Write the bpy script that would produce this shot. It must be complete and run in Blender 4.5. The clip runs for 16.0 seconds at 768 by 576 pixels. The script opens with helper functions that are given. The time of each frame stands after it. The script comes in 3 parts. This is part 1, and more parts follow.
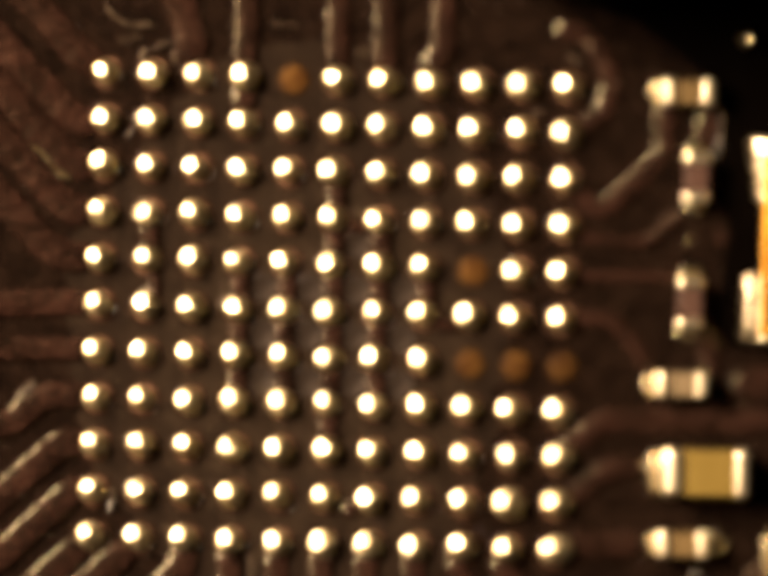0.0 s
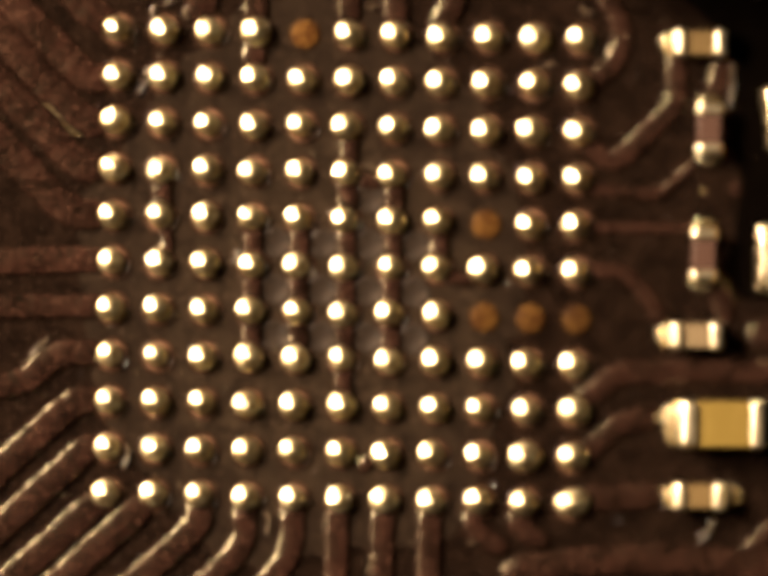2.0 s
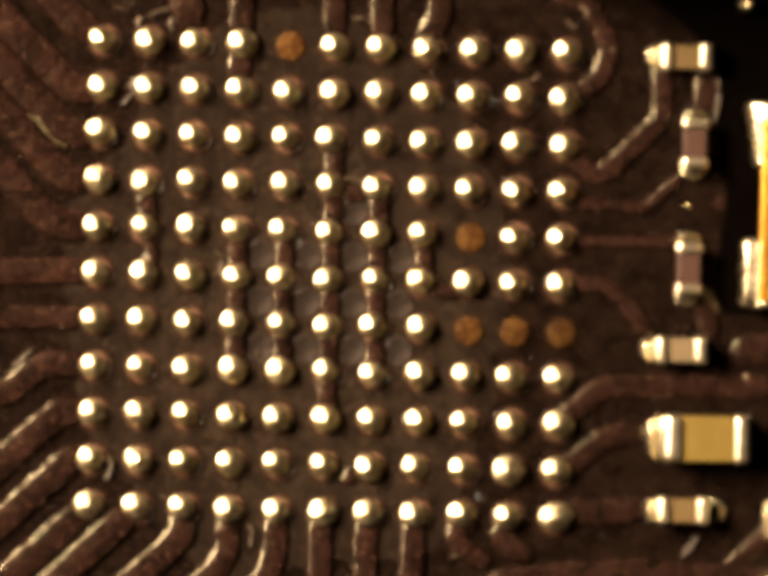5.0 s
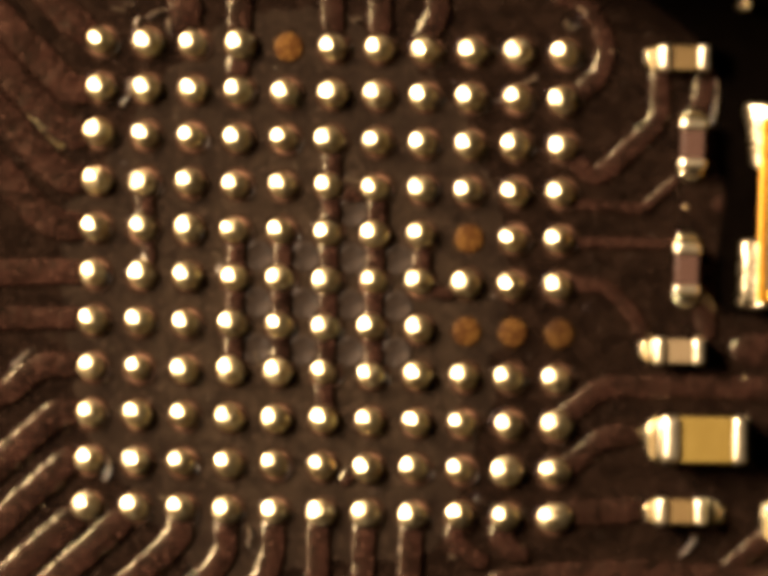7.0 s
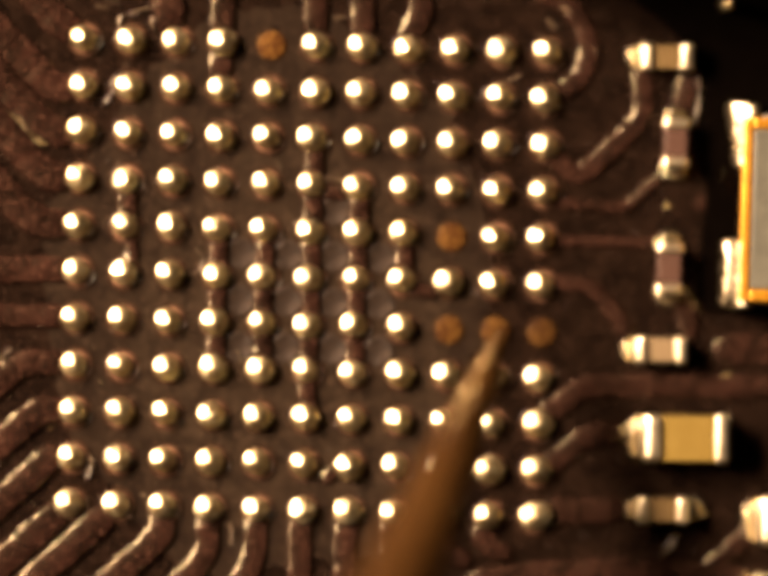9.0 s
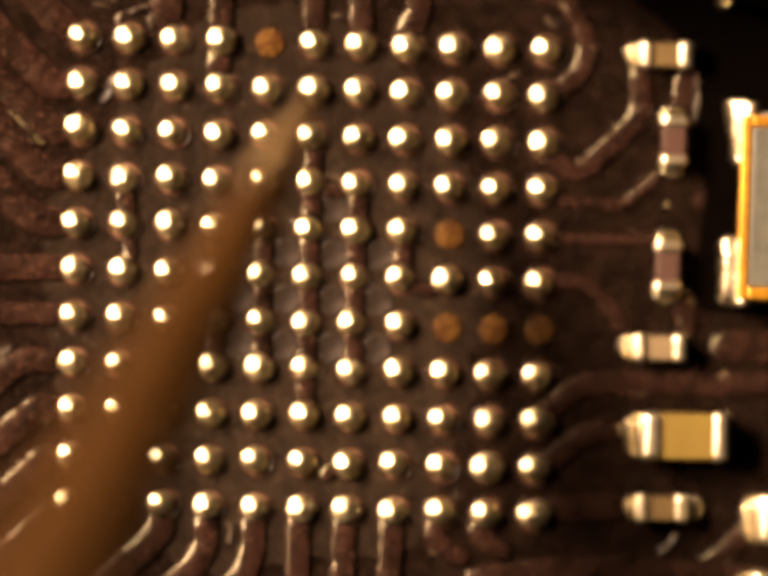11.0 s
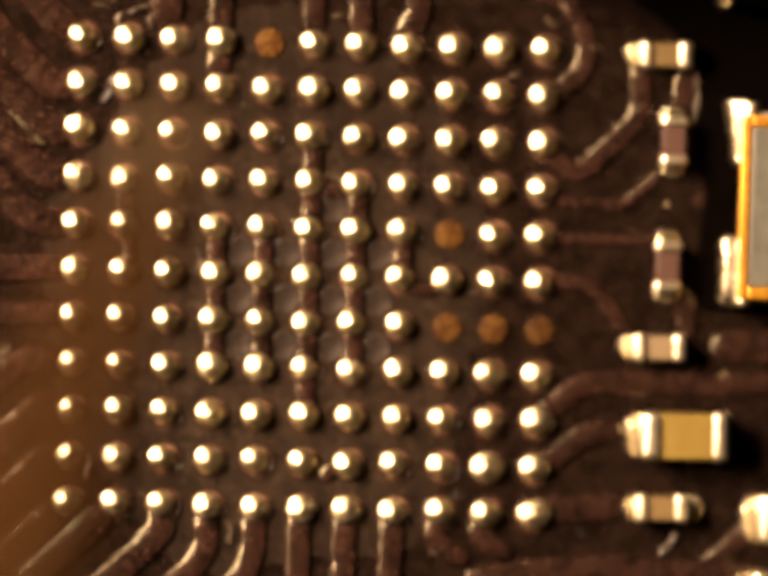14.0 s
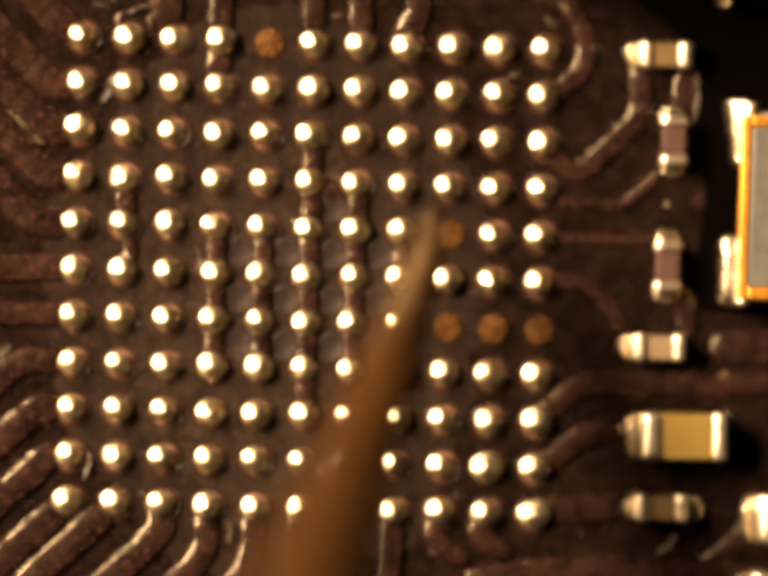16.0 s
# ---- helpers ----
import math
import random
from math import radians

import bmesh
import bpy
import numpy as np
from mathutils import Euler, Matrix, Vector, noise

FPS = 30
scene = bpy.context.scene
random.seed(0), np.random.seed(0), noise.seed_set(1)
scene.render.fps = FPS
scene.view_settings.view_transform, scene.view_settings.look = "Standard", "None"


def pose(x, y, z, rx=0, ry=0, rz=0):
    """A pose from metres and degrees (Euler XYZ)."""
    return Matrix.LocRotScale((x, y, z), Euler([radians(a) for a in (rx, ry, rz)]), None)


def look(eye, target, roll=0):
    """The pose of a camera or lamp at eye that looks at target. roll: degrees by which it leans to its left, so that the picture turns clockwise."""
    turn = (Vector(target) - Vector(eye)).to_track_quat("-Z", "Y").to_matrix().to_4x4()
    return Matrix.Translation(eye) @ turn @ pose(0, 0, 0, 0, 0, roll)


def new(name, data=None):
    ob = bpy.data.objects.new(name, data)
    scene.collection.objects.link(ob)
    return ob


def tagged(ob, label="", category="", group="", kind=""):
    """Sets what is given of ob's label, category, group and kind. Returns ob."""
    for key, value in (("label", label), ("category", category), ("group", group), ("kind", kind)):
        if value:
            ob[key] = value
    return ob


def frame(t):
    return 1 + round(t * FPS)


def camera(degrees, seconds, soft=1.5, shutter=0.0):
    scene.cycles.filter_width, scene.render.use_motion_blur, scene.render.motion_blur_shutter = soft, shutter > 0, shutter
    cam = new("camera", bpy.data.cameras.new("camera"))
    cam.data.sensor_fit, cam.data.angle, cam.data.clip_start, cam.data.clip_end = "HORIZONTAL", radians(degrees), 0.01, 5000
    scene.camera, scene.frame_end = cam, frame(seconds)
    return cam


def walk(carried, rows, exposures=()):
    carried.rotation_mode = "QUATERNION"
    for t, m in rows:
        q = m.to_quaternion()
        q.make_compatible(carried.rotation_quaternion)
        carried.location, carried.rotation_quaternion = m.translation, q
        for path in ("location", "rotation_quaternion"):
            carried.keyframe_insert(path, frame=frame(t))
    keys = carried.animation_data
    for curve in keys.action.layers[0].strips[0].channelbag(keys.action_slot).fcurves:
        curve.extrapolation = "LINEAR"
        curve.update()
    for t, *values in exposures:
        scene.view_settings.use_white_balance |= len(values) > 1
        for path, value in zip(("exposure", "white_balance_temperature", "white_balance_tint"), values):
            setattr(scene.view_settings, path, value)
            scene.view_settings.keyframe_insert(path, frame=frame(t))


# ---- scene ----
MM = 0.001
LEAN = 4.0                       # the microscope looks in from the left by this much
cam = camera(2.521, 16.0, soft=7.9, shutter=1.0)
cam.data.dof.use_dof = True
cam.data.dof.focus_distance = 0.14990
cam.data.dof.aperture_fstop = 29.0


def view(x, y, roll, d):
    """The microscope's pose over the board point (x, y) in millimetres, d millimetres off."""
    a = radians(LEAN)
    eye = Matrix.Translation((x * MM - math.sin(a) * d * MM, y * MM, math.cos(a) * d * MM))
    return eye @ pose(0, 0, 0, 0, -LEAN, 0) @ pose(0, 0, 0, 0, 0, roll)


walk(cam, [
    (0.000, view(0.4333, 0.2304, 1.896, 150.46)),
    (0.500, view(0.3770, 0.2028, 1.645, 150.12)),
    (1.000, view(0.3478, 0.1927, 1.834, 149.98)),
    (1.400, view(0.3023, 0.0533, 1.836, 150.10)),
    (1.467, view(0.3023, 0.1233, 1.836, 150.10)),
    (1.500, view(0.3023, 0.0533, 1.836, 150.10)),
    (1.533, view(0.3023, -0.0167, 1.836, 150.10)),
    (1.800, view(0.3182, -0.0794, 1.522, 150.15)),
    (2.000, view(0.3289, -0.1678, 1.314, 150.18)),
    (2.133, view(0.3924, -0.0960, 0.820, 150.15)),
    (2.267, view(0.4137, -0.0496, 0.327, 150.12)),
    (2.400, view(0.4896, 0.0010, 0.327, 150.12)),
    (2.467, view(0.5824, 0.0559, 0.327, 150.12)),
    (2.500, view(0.4559, -0.0243, 0.327, 150.12)),
    (2.533, view(0.3293, -0.1044, 0.327, 150.12)),
    (2.633, view(0.5004, 0.0218, 0.388, 150.12)),
    (2.767, view(0.4280, -0.0189, 0.480, 150.12)),
    (2.900, view(0.5015, 0.0625, 0.633, 150.12)),
    (2.967, view(0.5394, 0.0794, 0.633, 150.12)),
    (3.000, view(0.4677, 0.0372, 0.633, 150.12)),
    (3.033, view(0.3960, -0.0050, 0.633, 150.12)),
    (3.200, view(0.4650, -0.0098, 1.277, 150.13)),
    (3.500, view(0.4376, -0.0610, 1.625, 150.14)),
    (4.000, view(0.4525, -0.0585, 1.627, 150.04)),
    (4.200, view(0.4525, -0.0585, 1.627, 150.04)),
    (6.300, view(0.4772, -0.0455, 1.617, 150.01)),
    (8.000, view(0.4772, -0.0455, 1.617, 150.01)),
    (8.300, view(0.4772, -0.0455, 1.617, 150.01)),
    (8.500, view(0.4906, -0.0842, 1.737, 150.12)),
    (8.667, view(0.4906, -0.0842, 1.737, 150.12)),
    (8.800, view(0.6125, -0.0764, 1.735, 150.12)),
    (9.000, view(0.6290, -0.0565, 1.735, 150.12)),
    (9.200, view(0.6310, -0.0645, 1.735, 150.12)),
    (11.300, view(0.6430, -0.0745, 1.735, 150.12)),
    (16.000, view(0.6430, -0.0745, 1.735, 150.12)),
], exposures=[(0.0, -0.18, 6800, 18), (0.9, 0.0, 6650, 16), (8.2, 0.0, 6650, 16), (8.6, 0.20, 7250, 27), (16.0, 0.20, 7250, 27)])

# ---- light ----
world = bpy.data.worlds.new("world")
scene.world = world
world.use_nodes = True
world.node_tree.nodes["Background"].inputs[0].default_value = (1.0, 0.80, 0.62, 1)
world.node_tree.nodes["Background"].inputs[1].default_value = 0.004

lamp_data = bpy.data.lights.new("gooseneck_lamp", "AREA")
lamp_data.shape, lamp_data.size, lamp_data.size_y, lamp_data.energy = "ELLIPSE", 0.0400, 0.0135, 0.169
lamp_data.spread = radians(80)
lamp_data.color = (1.0, 0.785, 0.52)
lamp = new("gooseneck_lamp", lamp_data)
lamp.matrix_basis = look((-0.0462, 0.0244, 0.0340), (0.0004, -0.0004, 0), 30)


# ---- materials ----
def material(name, colour, rough=0.5, metal=0.0, second=None, big=6000.0, fine=40000.0, bump=0.3, depth=2e-6,
             spots=None, vary=0.0, spread=(0.4, 0.62), specular=0.5, stretch=None, tint=None, spot_at=(0.66, 0.74)):
    """Two colours mixed by a coarse and a fine noise, with fine relief. big, fine: noise cells per metre."""
    m = bpy.data.materials.new(name)
    m.use_nodes = True
    n, ln = m.node_tree.nodes, m.node_tree.links
    b = n["Principled BSDF"]
    b.inputs["Metallic"].default_value = metal
    b.inputs["Specular IOR Level"].default_value = specular
    if tint:
        b.inputs["Specular Tint"].default_value = (*tint, 1)
    co = n.new("ShaderNodeTexCoord")
    src = co.outputs["Object"]
    if stretch:
        mp = n.new("ShaderNodeMapping")
        mp.inputs["Scale"].default_value = stretch
        ln.new(src, mp.inputs["Vector"])
        src = mp.outputs["Vector"]
    a = n.new("ShaderNodeTexNoise")
    a.inputs["Scale"].default_value, a.inputs["Detail"].default_value = big, 5
    f = n.new("ShaderNodeTexNoise")
    f.inputs["Scale"].default_value, f.inputs["Detail"].default_value = fine, 6
    f.inputs["Roughness"].default_value = 0.65
    for x in (a, f):
        ln.new(src, x.inputs["Vector"])
    half = n.new("ShaderNodeMix")
    half.inputs["Factor"].default_value = 0.7
    ln.new(a.outputs["Fac"], half.inputs[2])
    ln.new(f.outputs["Fac"], half.inputs[3])
    ramp = n.new("ShaderNodeValToRGB")
    ramp.color_ramp.elements[0].position, ramp.color_ramp.elements[1].position = spread
    second = second or tuple(c * 0.7 for c in colour)
    ramp.color_ramp.elements[0].color = (*second, 1)
    ramp.color_ramp.elements[1].color = (*colour, 1)
    ln.new(half.outputs[0], ramp.inputs["Fac"])
    out = ramp.outputs["Color"]
    if spots:
        v = n.new("ShaderNodeTexNoise")
        v.inputs["Scale"].default_value, v.inputs["Detail"].default_value = fine * 0.8, 3
        ln.new(src, v.inputs["Vector"])
        r2 = n.new("ShaderNodeValToRGB")
        r2.color_ramp.elements[0].position, r2.color_ramp.elements[1].position = spot_at
        ln.new(v.outputs["Fac"], r2.inputs["Fac"])
        mx = n.new("ShaderNodeMix")
        mx.data_type = "RGBA"
        mx.inputs[7].default_value = (*spots, 1)
        ln.new(r2.outputs["Color"], mx.inputs["Factor"])
        ln.new(out, mx.inputs[6])
        out = mx.outputs[2]
    if vary:
        oi = n.new("ShaderNodeObjectInfo")
        hv = n.new("ShaderNodeHueSaturation")
        mr = n.new("ShaderNodeMapRange")
        mr.inputs["To Min"].default_value, mr.inputs["To Max"].default_value = 1 - vary, 1 + vary
        ln.new(oi.outputs["Random"], mr.inputs["Value"])
        ln.new(mr.outputs["Result"], hv.inputs["Value"])
        ln.new(out, hv.inputs["Color"])
        out = hv.outputs["Color"]
    ln.new(out, b.inputs["Base Color"])
    rr = n.new("ShaderNodeMapRange")
    rr.inputs["To Min"].default_value, rr.inputs["To Max"].default_value = rough * 0.8, rough * 1.2
    ln.new(a.outputs["Fac"], rr.inputs["Value"])
    ln.new(rr.outputs["Result"], b.inputs["Roughness"])
    bp = n.new("ShaderNodeBump")
    bp.inputs["Strength"].default_value, bp.inputs["Distance"].default_value = bump, depth
    g = n.new("ShaderNodeTexNoise")
    g.inputs["Scale"].default_value, g.inputs["Detail"].default_value = fine, 1.0
    ln.new(src, g.inputs["Vector"])
    ln.new(g.outputs["Fac"], bp.inputs["Height"])
    ln.new(bp.outputs["Normal"], b.inputs["Normal"])
    return m


MASK = material("dark_solder_mask", (0.0026, 0.0013, 0.0008), 0.27, second=(0.0004, 0.00018, 0.00012), big=5000, fine=42000,
                bump=1.0, depth=2.8e-6, spots=(0.0085, 0.0047, 0.0032), spot_at=(0.57, 0.68), spread=(0.46, 0.55), specular=0.13, tint=(1.0, 0.78, 0.66))
COVER = material("mask_over_copper", (0.0062, 0.0022, 0.0016), 0.24, second=(0.0005, 0.00017, 0.00012), big=4000, fine=42000,
                 bump=1.0, depth=3.0e-6, spots=(0.021, 0.0096, 0.0064), spot_at=(0.56, 0.68), vary=0.12, spread=(0.45, 0.57), specular=0.42, tint=(1.0, 0.88, 0.6))
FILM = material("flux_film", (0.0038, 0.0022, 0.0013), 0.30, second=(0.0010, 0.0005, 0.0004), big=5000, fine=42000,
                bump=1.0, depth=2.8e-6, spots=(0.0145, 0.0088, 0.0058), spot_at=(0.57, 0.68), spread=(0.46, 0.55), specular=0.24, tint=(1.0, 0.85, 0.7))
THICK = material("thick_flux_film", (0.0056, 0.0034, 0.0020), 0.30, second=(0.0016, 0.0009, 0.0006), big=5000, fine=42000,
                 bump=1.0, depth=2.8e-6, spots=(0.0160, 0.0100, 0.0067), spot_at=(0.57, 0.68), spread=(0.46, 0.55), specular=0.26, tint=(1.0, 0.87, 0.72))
RIM = material("mask_rim", (0.017, 0.0080, 0.0044), 0.25, second=(0.0066, 0.0031, 0.0018), bump=0.8, depth=2.5e-6, fine=46000, specular=0.25)
PADC = material("bare_copper", (0.0160, 0.0062, 0.0010), 0.6, 0.0, second=(0.0080, 0.0027, 0.0005), big=14000, fine=36000,
                bump=0.5, depth=2e-6, spots=(0.033, 0.0168, 0.0036), spot_at=(0.50, 0.76), vary=0.25, specular=0.03)
DULL = material("dull_copper", (0.0925, 0.0444, 0.0222), 0.5, 0.2, second=(0.0407, 0.0185, 0.0111), bump=0.4)
SOLDER = material("solder", (0.60, 0.54, 0.34), 0.29, 1.0, second=(0.27, 0.19, 0.09), big=9000, fine=46000, spread=(0.42, 0.56),
                  spots=(0.11, 0.055, 0.022), spot_at=(0.56, 0.66),
                  bump=0.8, depth=1.5e-6, vary=0.08)
FROST = material("frosted_solder", (0.68, 0.62, 0.40), 0.34, 1.0, second=(0.24, 0.17, 0.08), big=12000, fine=46000, spread=(0.42, 0.56),
                 spots=(0.12, 0.065, 0.028), spot_at=(0.54, 0.64),
                 bump=1.0, depth=2.0e-6, vary=0.10)
FILLET = material("dull_solder", (0.38, 0.33, 0.23), 0.24, 1.0, second=(0.14, 0.11, 0.06), big=9000, fine=36000, bump=0.5, depth=1.5e-6)
TERM = material("bright_solder", (0.46, 0.40, 0.28), 0.28, 1.0, second=(0.12, 0.09, 0.05), big=9000, fine=24000, bump=1.0, depth=4e-6)
VIA = material("filled_via_mask", (0.0072, 0.0043, 0.0027), 0.45, second=(0.0025, 0.0014, 0.0009), fine=24000, bump=1.0, depth=2e-6, spots=(0.0190, 0.0120, 0.0075), specular=0.15)
TIN = material("tin_plating", (0.54, 0.48, 0.35), 0.32, 1.0, second=(0.46, 0.40, 0.28), big=9000, fine=50000,
               bump=0.4, depth=1.2e-6)
TAN = material("tan_ceramic", (0.0440, 0.0288, 0.0112), 0.5, second=(0.0330, 0.0212, 0.0082), fine=60000, bump=0.3, depth=1.5e-6, specular=0.12)
AMBER = material("amber_ceramic", (0.055, 0.0375, 0.0074), 0.45, second=(0.043, 0.0285, 0.0053), fine=60000, bump=0.3, depth=1.5e-6, specular=0.2)
PINK = material("brown_ceramic", (0.0201, 0.0099, 0.007), 0.5, second=(0.0142, 0.00667, 0.00471), fine=60000, bump=0.3, depth=1.5e-6, specular=0.12)
GREYT = material("grey_tan_ceramic", (0.0557, 0.0409, 0.0235), 0.5, second=(0.0435, 0.0313, 0.0174), fine=60000, bump=0.3, depth=1.5e-6, specular=0.12)
GOLD = material("gold_plating", (0.30, 0.150, 0.011), 0.38, 0.75, second=(0.18, 0.074, 0.0055), fine=30000, bump=0.8, depth=3e-6)
STEEL = material("grey_lid_metal", (0.0262, 0.0262, 0.0180), 0.6, 0.3, second=(0.0126, 0.0128, 0.0088), fine=30000, bump=0.6, depth=3e-6, spots=(0.0539, 0.0518, 0.0344))
BLACK = material("black_ceramic", (0.025, 0.022, 0.02), 0.6, fine=45000)
WOOD = material("brown_wood", (0.0112, 0.0047, 0.0010), 0.5, second=(0.0034, 0.0012, 0.0002), big=3500, fine=22000, bump=1.0,
                depth=5e-6, spots=(0.0280, 0.0132, 0.0032), spot_at=(0.55, 0.74), stretch=(1.0, 1.0, 0.55), specular=0.02)
FRAY = material("frayed_wood", (0.0085, 0.0033, 0.0006), 0.30, second=(0.0024, 0.0008, 0.0002), big=9000, fine=42000, bump=1.0,
                depth=6e-6, spots=(0.034, 0.0155, 0.0036), spot_at=(0.58, 0.68), stretch=(0.35, 0.35, 1.8), specular=0.16, tint=(1.0, 0.75, 0.35))
JET = material("matt_black", (0.0006, 0.0004, 0.0003), 0.6, second=(0.0003, 0.0002, 0.00015), bump=0.2, depth=1e-6, specular=0.0)
MATM = material("bench_mat", (0.06, 0.07, 0.075), 0.7, big=60, fine=900, bump=0.3, depth=1e-4)
FLUX = material("flux_residue", (0.062, 0.044, 0.027), 0.3, second=(0.020, 0.0135, 0.0082), fine=60000, bump=0.5)


# ---- building helpers: shapes are drawn in millimetres ----
def finish(name, bm, mat, parent=None, label="", smooth=True, crisp=False):
    for v in bm.verts:
        v.co *= MM
    me = bpy.data.meshes.new(name)
    bm.normal_update()
    bm.to_mesh(me)
    bm.free()
    me.materials.append(mat)
    wide = max(p.area for p in me.polygons)
    for p in me.polygons:
        p.use_smooth = smooth and not (crisp and p.area > wide * 0.2)
    return place(name, me, parent, label=label)


def place(name, me, parent=None, at=(0, 0, 0), label=""):
    ob = new(name, me)
    ob.parent = parent
    ob.location = [c * MM for c in at]
    return tagged(ob, label)


def part(name, bm, mat, parent, label="", smooth=True, crisp=False):
    return finish(name, bm, mat, parent, label, smooth, crisp)


def empty(name, x, y, z=0.0, turn=0.0):
    ob = new(name)
    ob.empty_display_size = 0.0002
    ob.matrix_basis = pose(x * MM, y * MM, z * MM, 0, 0, turn)
    return ob


def box(bm, lo, hi, r=0.0, seg=2):
    ret = bmesh.ops.create_cube(bm, size=1.0)
    vs = ret["verts"]
    for v in vs:
        for i in range(3):
            v.co[i] = lo[i] + (v.co[i] + 0.5) * (hi[i] - lo[i])
    if r:
        es = list({e for v in vs for e in v.link_edges})
        bmesh.ops.bevel(bm, geom=es, offset=r, segments=seg, profile=0.6, affect="EDGES")
    return bm


def grain(bm, amount, size, seed=0.0):
    """Uneven the surface a little."""
    bm.normal_update()
    for v in bm.verts:
        k = noise.noise(v.co / size + Vector((seed * 3.1, seed * 1.7, seed)))
        v.co += v.normal * (k * amount)


def rounded(points, r=0.05):
    """A polyline with its corners cut round, and cut into short steps."""
    pts = [Vector(p) for p in points]
    out = [pts[0]]
    for a, b, c in zip(pts, pts[1:], pts[2:]):
        k = min(r, (a - b).length * 0.45, (c - b).length * 0.45)
        p, q = b + (a - b).normalized() * k, b + (c - b).normalized() * k
        for i in range(5):
            s = i / 4
            out.append(p * (1 - s) ** 2 + b * 2 * s * (1 - s) + q * s * s)
    out.append(pts[-1])
    fine = [out[0]]
    for a, b in zip(out, out[1:]):
        n = max(1, int((b - a).length / 0.022))
        fine += [a.lerp(b, (i + 1) / n) for i in range(n)]
    return fine


def strip(points, width, height=0.038, edge=0.031, wobble=0.010, seed=0.0, z=-0.001):
    """A raised band with rounded shoulders along a line on the board."""
    pts = rounded(points)
    bm = bmesh.new()
    prof = []
    for i in range(5):
        a = i / 4 * math.pi / 2
        prof.append((-0.5 * width + edge * (1 - math.cos(a)), height * math.sin(a)))
    prof += [(0.0, height * 1.05)] + [(-u, h) for u, h in reversed(prof)]
    rows = []
    along = [0.0]
    for a, b in zip(pts, pts[1:]):
        along.append(along[-1] + (b - a).length)
    for i, p in enumerate(pts):
        near = min(1.0, min(along[i], along[-1] - along[i]) / (width * 0.8))
        round_end = 0.12 + 0.88 * math.sqrt(1 - (1 - near) ** 2)
        d = (pts[min(i + 1, len(pts) - 1)] - pts[max(i - 1, 0)]).normalized()
        side = Vector((d.y, -d.x))
        row = []
        for u, h in prof:
            j = wobble * noise.noise(Vector((p.x * 9 + (5 if u > 0 else 0) + seed * 7, p.y * 9, seed)))
            j += wobble * 0.9 * noise.noise(Vector((p.x * 34 + (5 if u > 0 else 0), p.y * 34, seed * 3)))
            q = p + side * (u + (j if u > 0 else -j) * min(1.0, abs(u) / width * 2)) * round_end
            hz = h * round_end * (1 + 0.16 * noise.noise(Vector((q.x * 14, q.y * 14, seed + 4))) + 0.12 * noise.noise(Vector((q.x * 40, q.y * 40, seed))))
            row.append(bm.verts.new((q.x, q.y, z + hz)))
        rows.append(row)
    for a, b in zip(rows, rows[1:]):
        for k in range(len(prof) - 1):
            bm.faces.new((a[k], b[k], b[k + 1], a[k + 1]))
    for end in (rows[0], list(reversed(rows[-1]))):
        bm.faces.new(end)
    return bm


def lathe(profile, steps=32):
    """A turned body from (radius, height) pairs, bottom to top; the last one is the pole."""
    bm = bmesh.new()
    rings = []
    for r, h in profile:
        if r < 1e-6:
            rings.append([bm.verts.new((0, 0, h))])
        else:
            rings.append([bm.verts.new((r * math.cos(2 * math.pi * i / steps), r * math.sin(2 * math.pi * i / steps), h))
                          for i in range(steps)])
    for a, b in zip(rings, rings[1:]):
        for i in range(steps):
            j = (i + 1) % steps
            if len(b) == 1 and len(a) > 1:
                bm.faces.new((a[i], a[j], b[0]))
            elif len(a) == 1:
                bm.faces.new((a[0], b[j], b[i]))
            else:
                bm.faces.new((a[i], a[j], b[j], b[i]))
    return bm


# ---- bench and board ----
bm = bmesh.new()
box(bm, (-300, -300, -4.0), (300, 300, -0.8), 0.5, 1)
tagged(finish("bench_mat", bm, MATM, smooth=False), "dark grey rubber bench mat under the board", "mat", kind="structure")

board = empty("circuit_board", 0, 0)
tagged(board, "dark brown circuit board with raised copper traces", "circuit board", kind="structure")
bm = box(bmesh.new(), (-14, -11, -0.8), (14, 11, 0.0), 0.05, 2)
part("board_sheet", bm, MASK, board, "dark brown solder mask sheet", smooth=False)
# flat black patch beside the chip parts, running up to the shield can
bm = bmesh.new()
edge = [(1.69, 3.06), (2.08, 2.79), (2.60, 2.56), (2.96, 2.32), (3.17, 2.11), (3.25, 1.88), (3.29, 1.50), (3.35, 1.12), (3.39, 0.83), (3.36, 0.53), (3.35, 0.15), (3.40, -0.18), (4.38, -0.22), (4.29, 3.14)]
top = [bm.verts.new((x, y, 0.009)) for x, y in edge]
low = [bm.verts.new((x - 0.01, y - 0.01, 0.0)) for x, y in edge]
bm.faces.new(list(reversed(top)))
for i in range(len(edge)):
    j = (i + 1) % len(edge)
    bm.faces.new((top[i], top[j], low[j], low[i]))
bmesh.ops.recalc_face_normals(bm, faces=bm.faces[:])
part("black_patch", bm, JET, board, "matt black patch of the board", smooth=False)
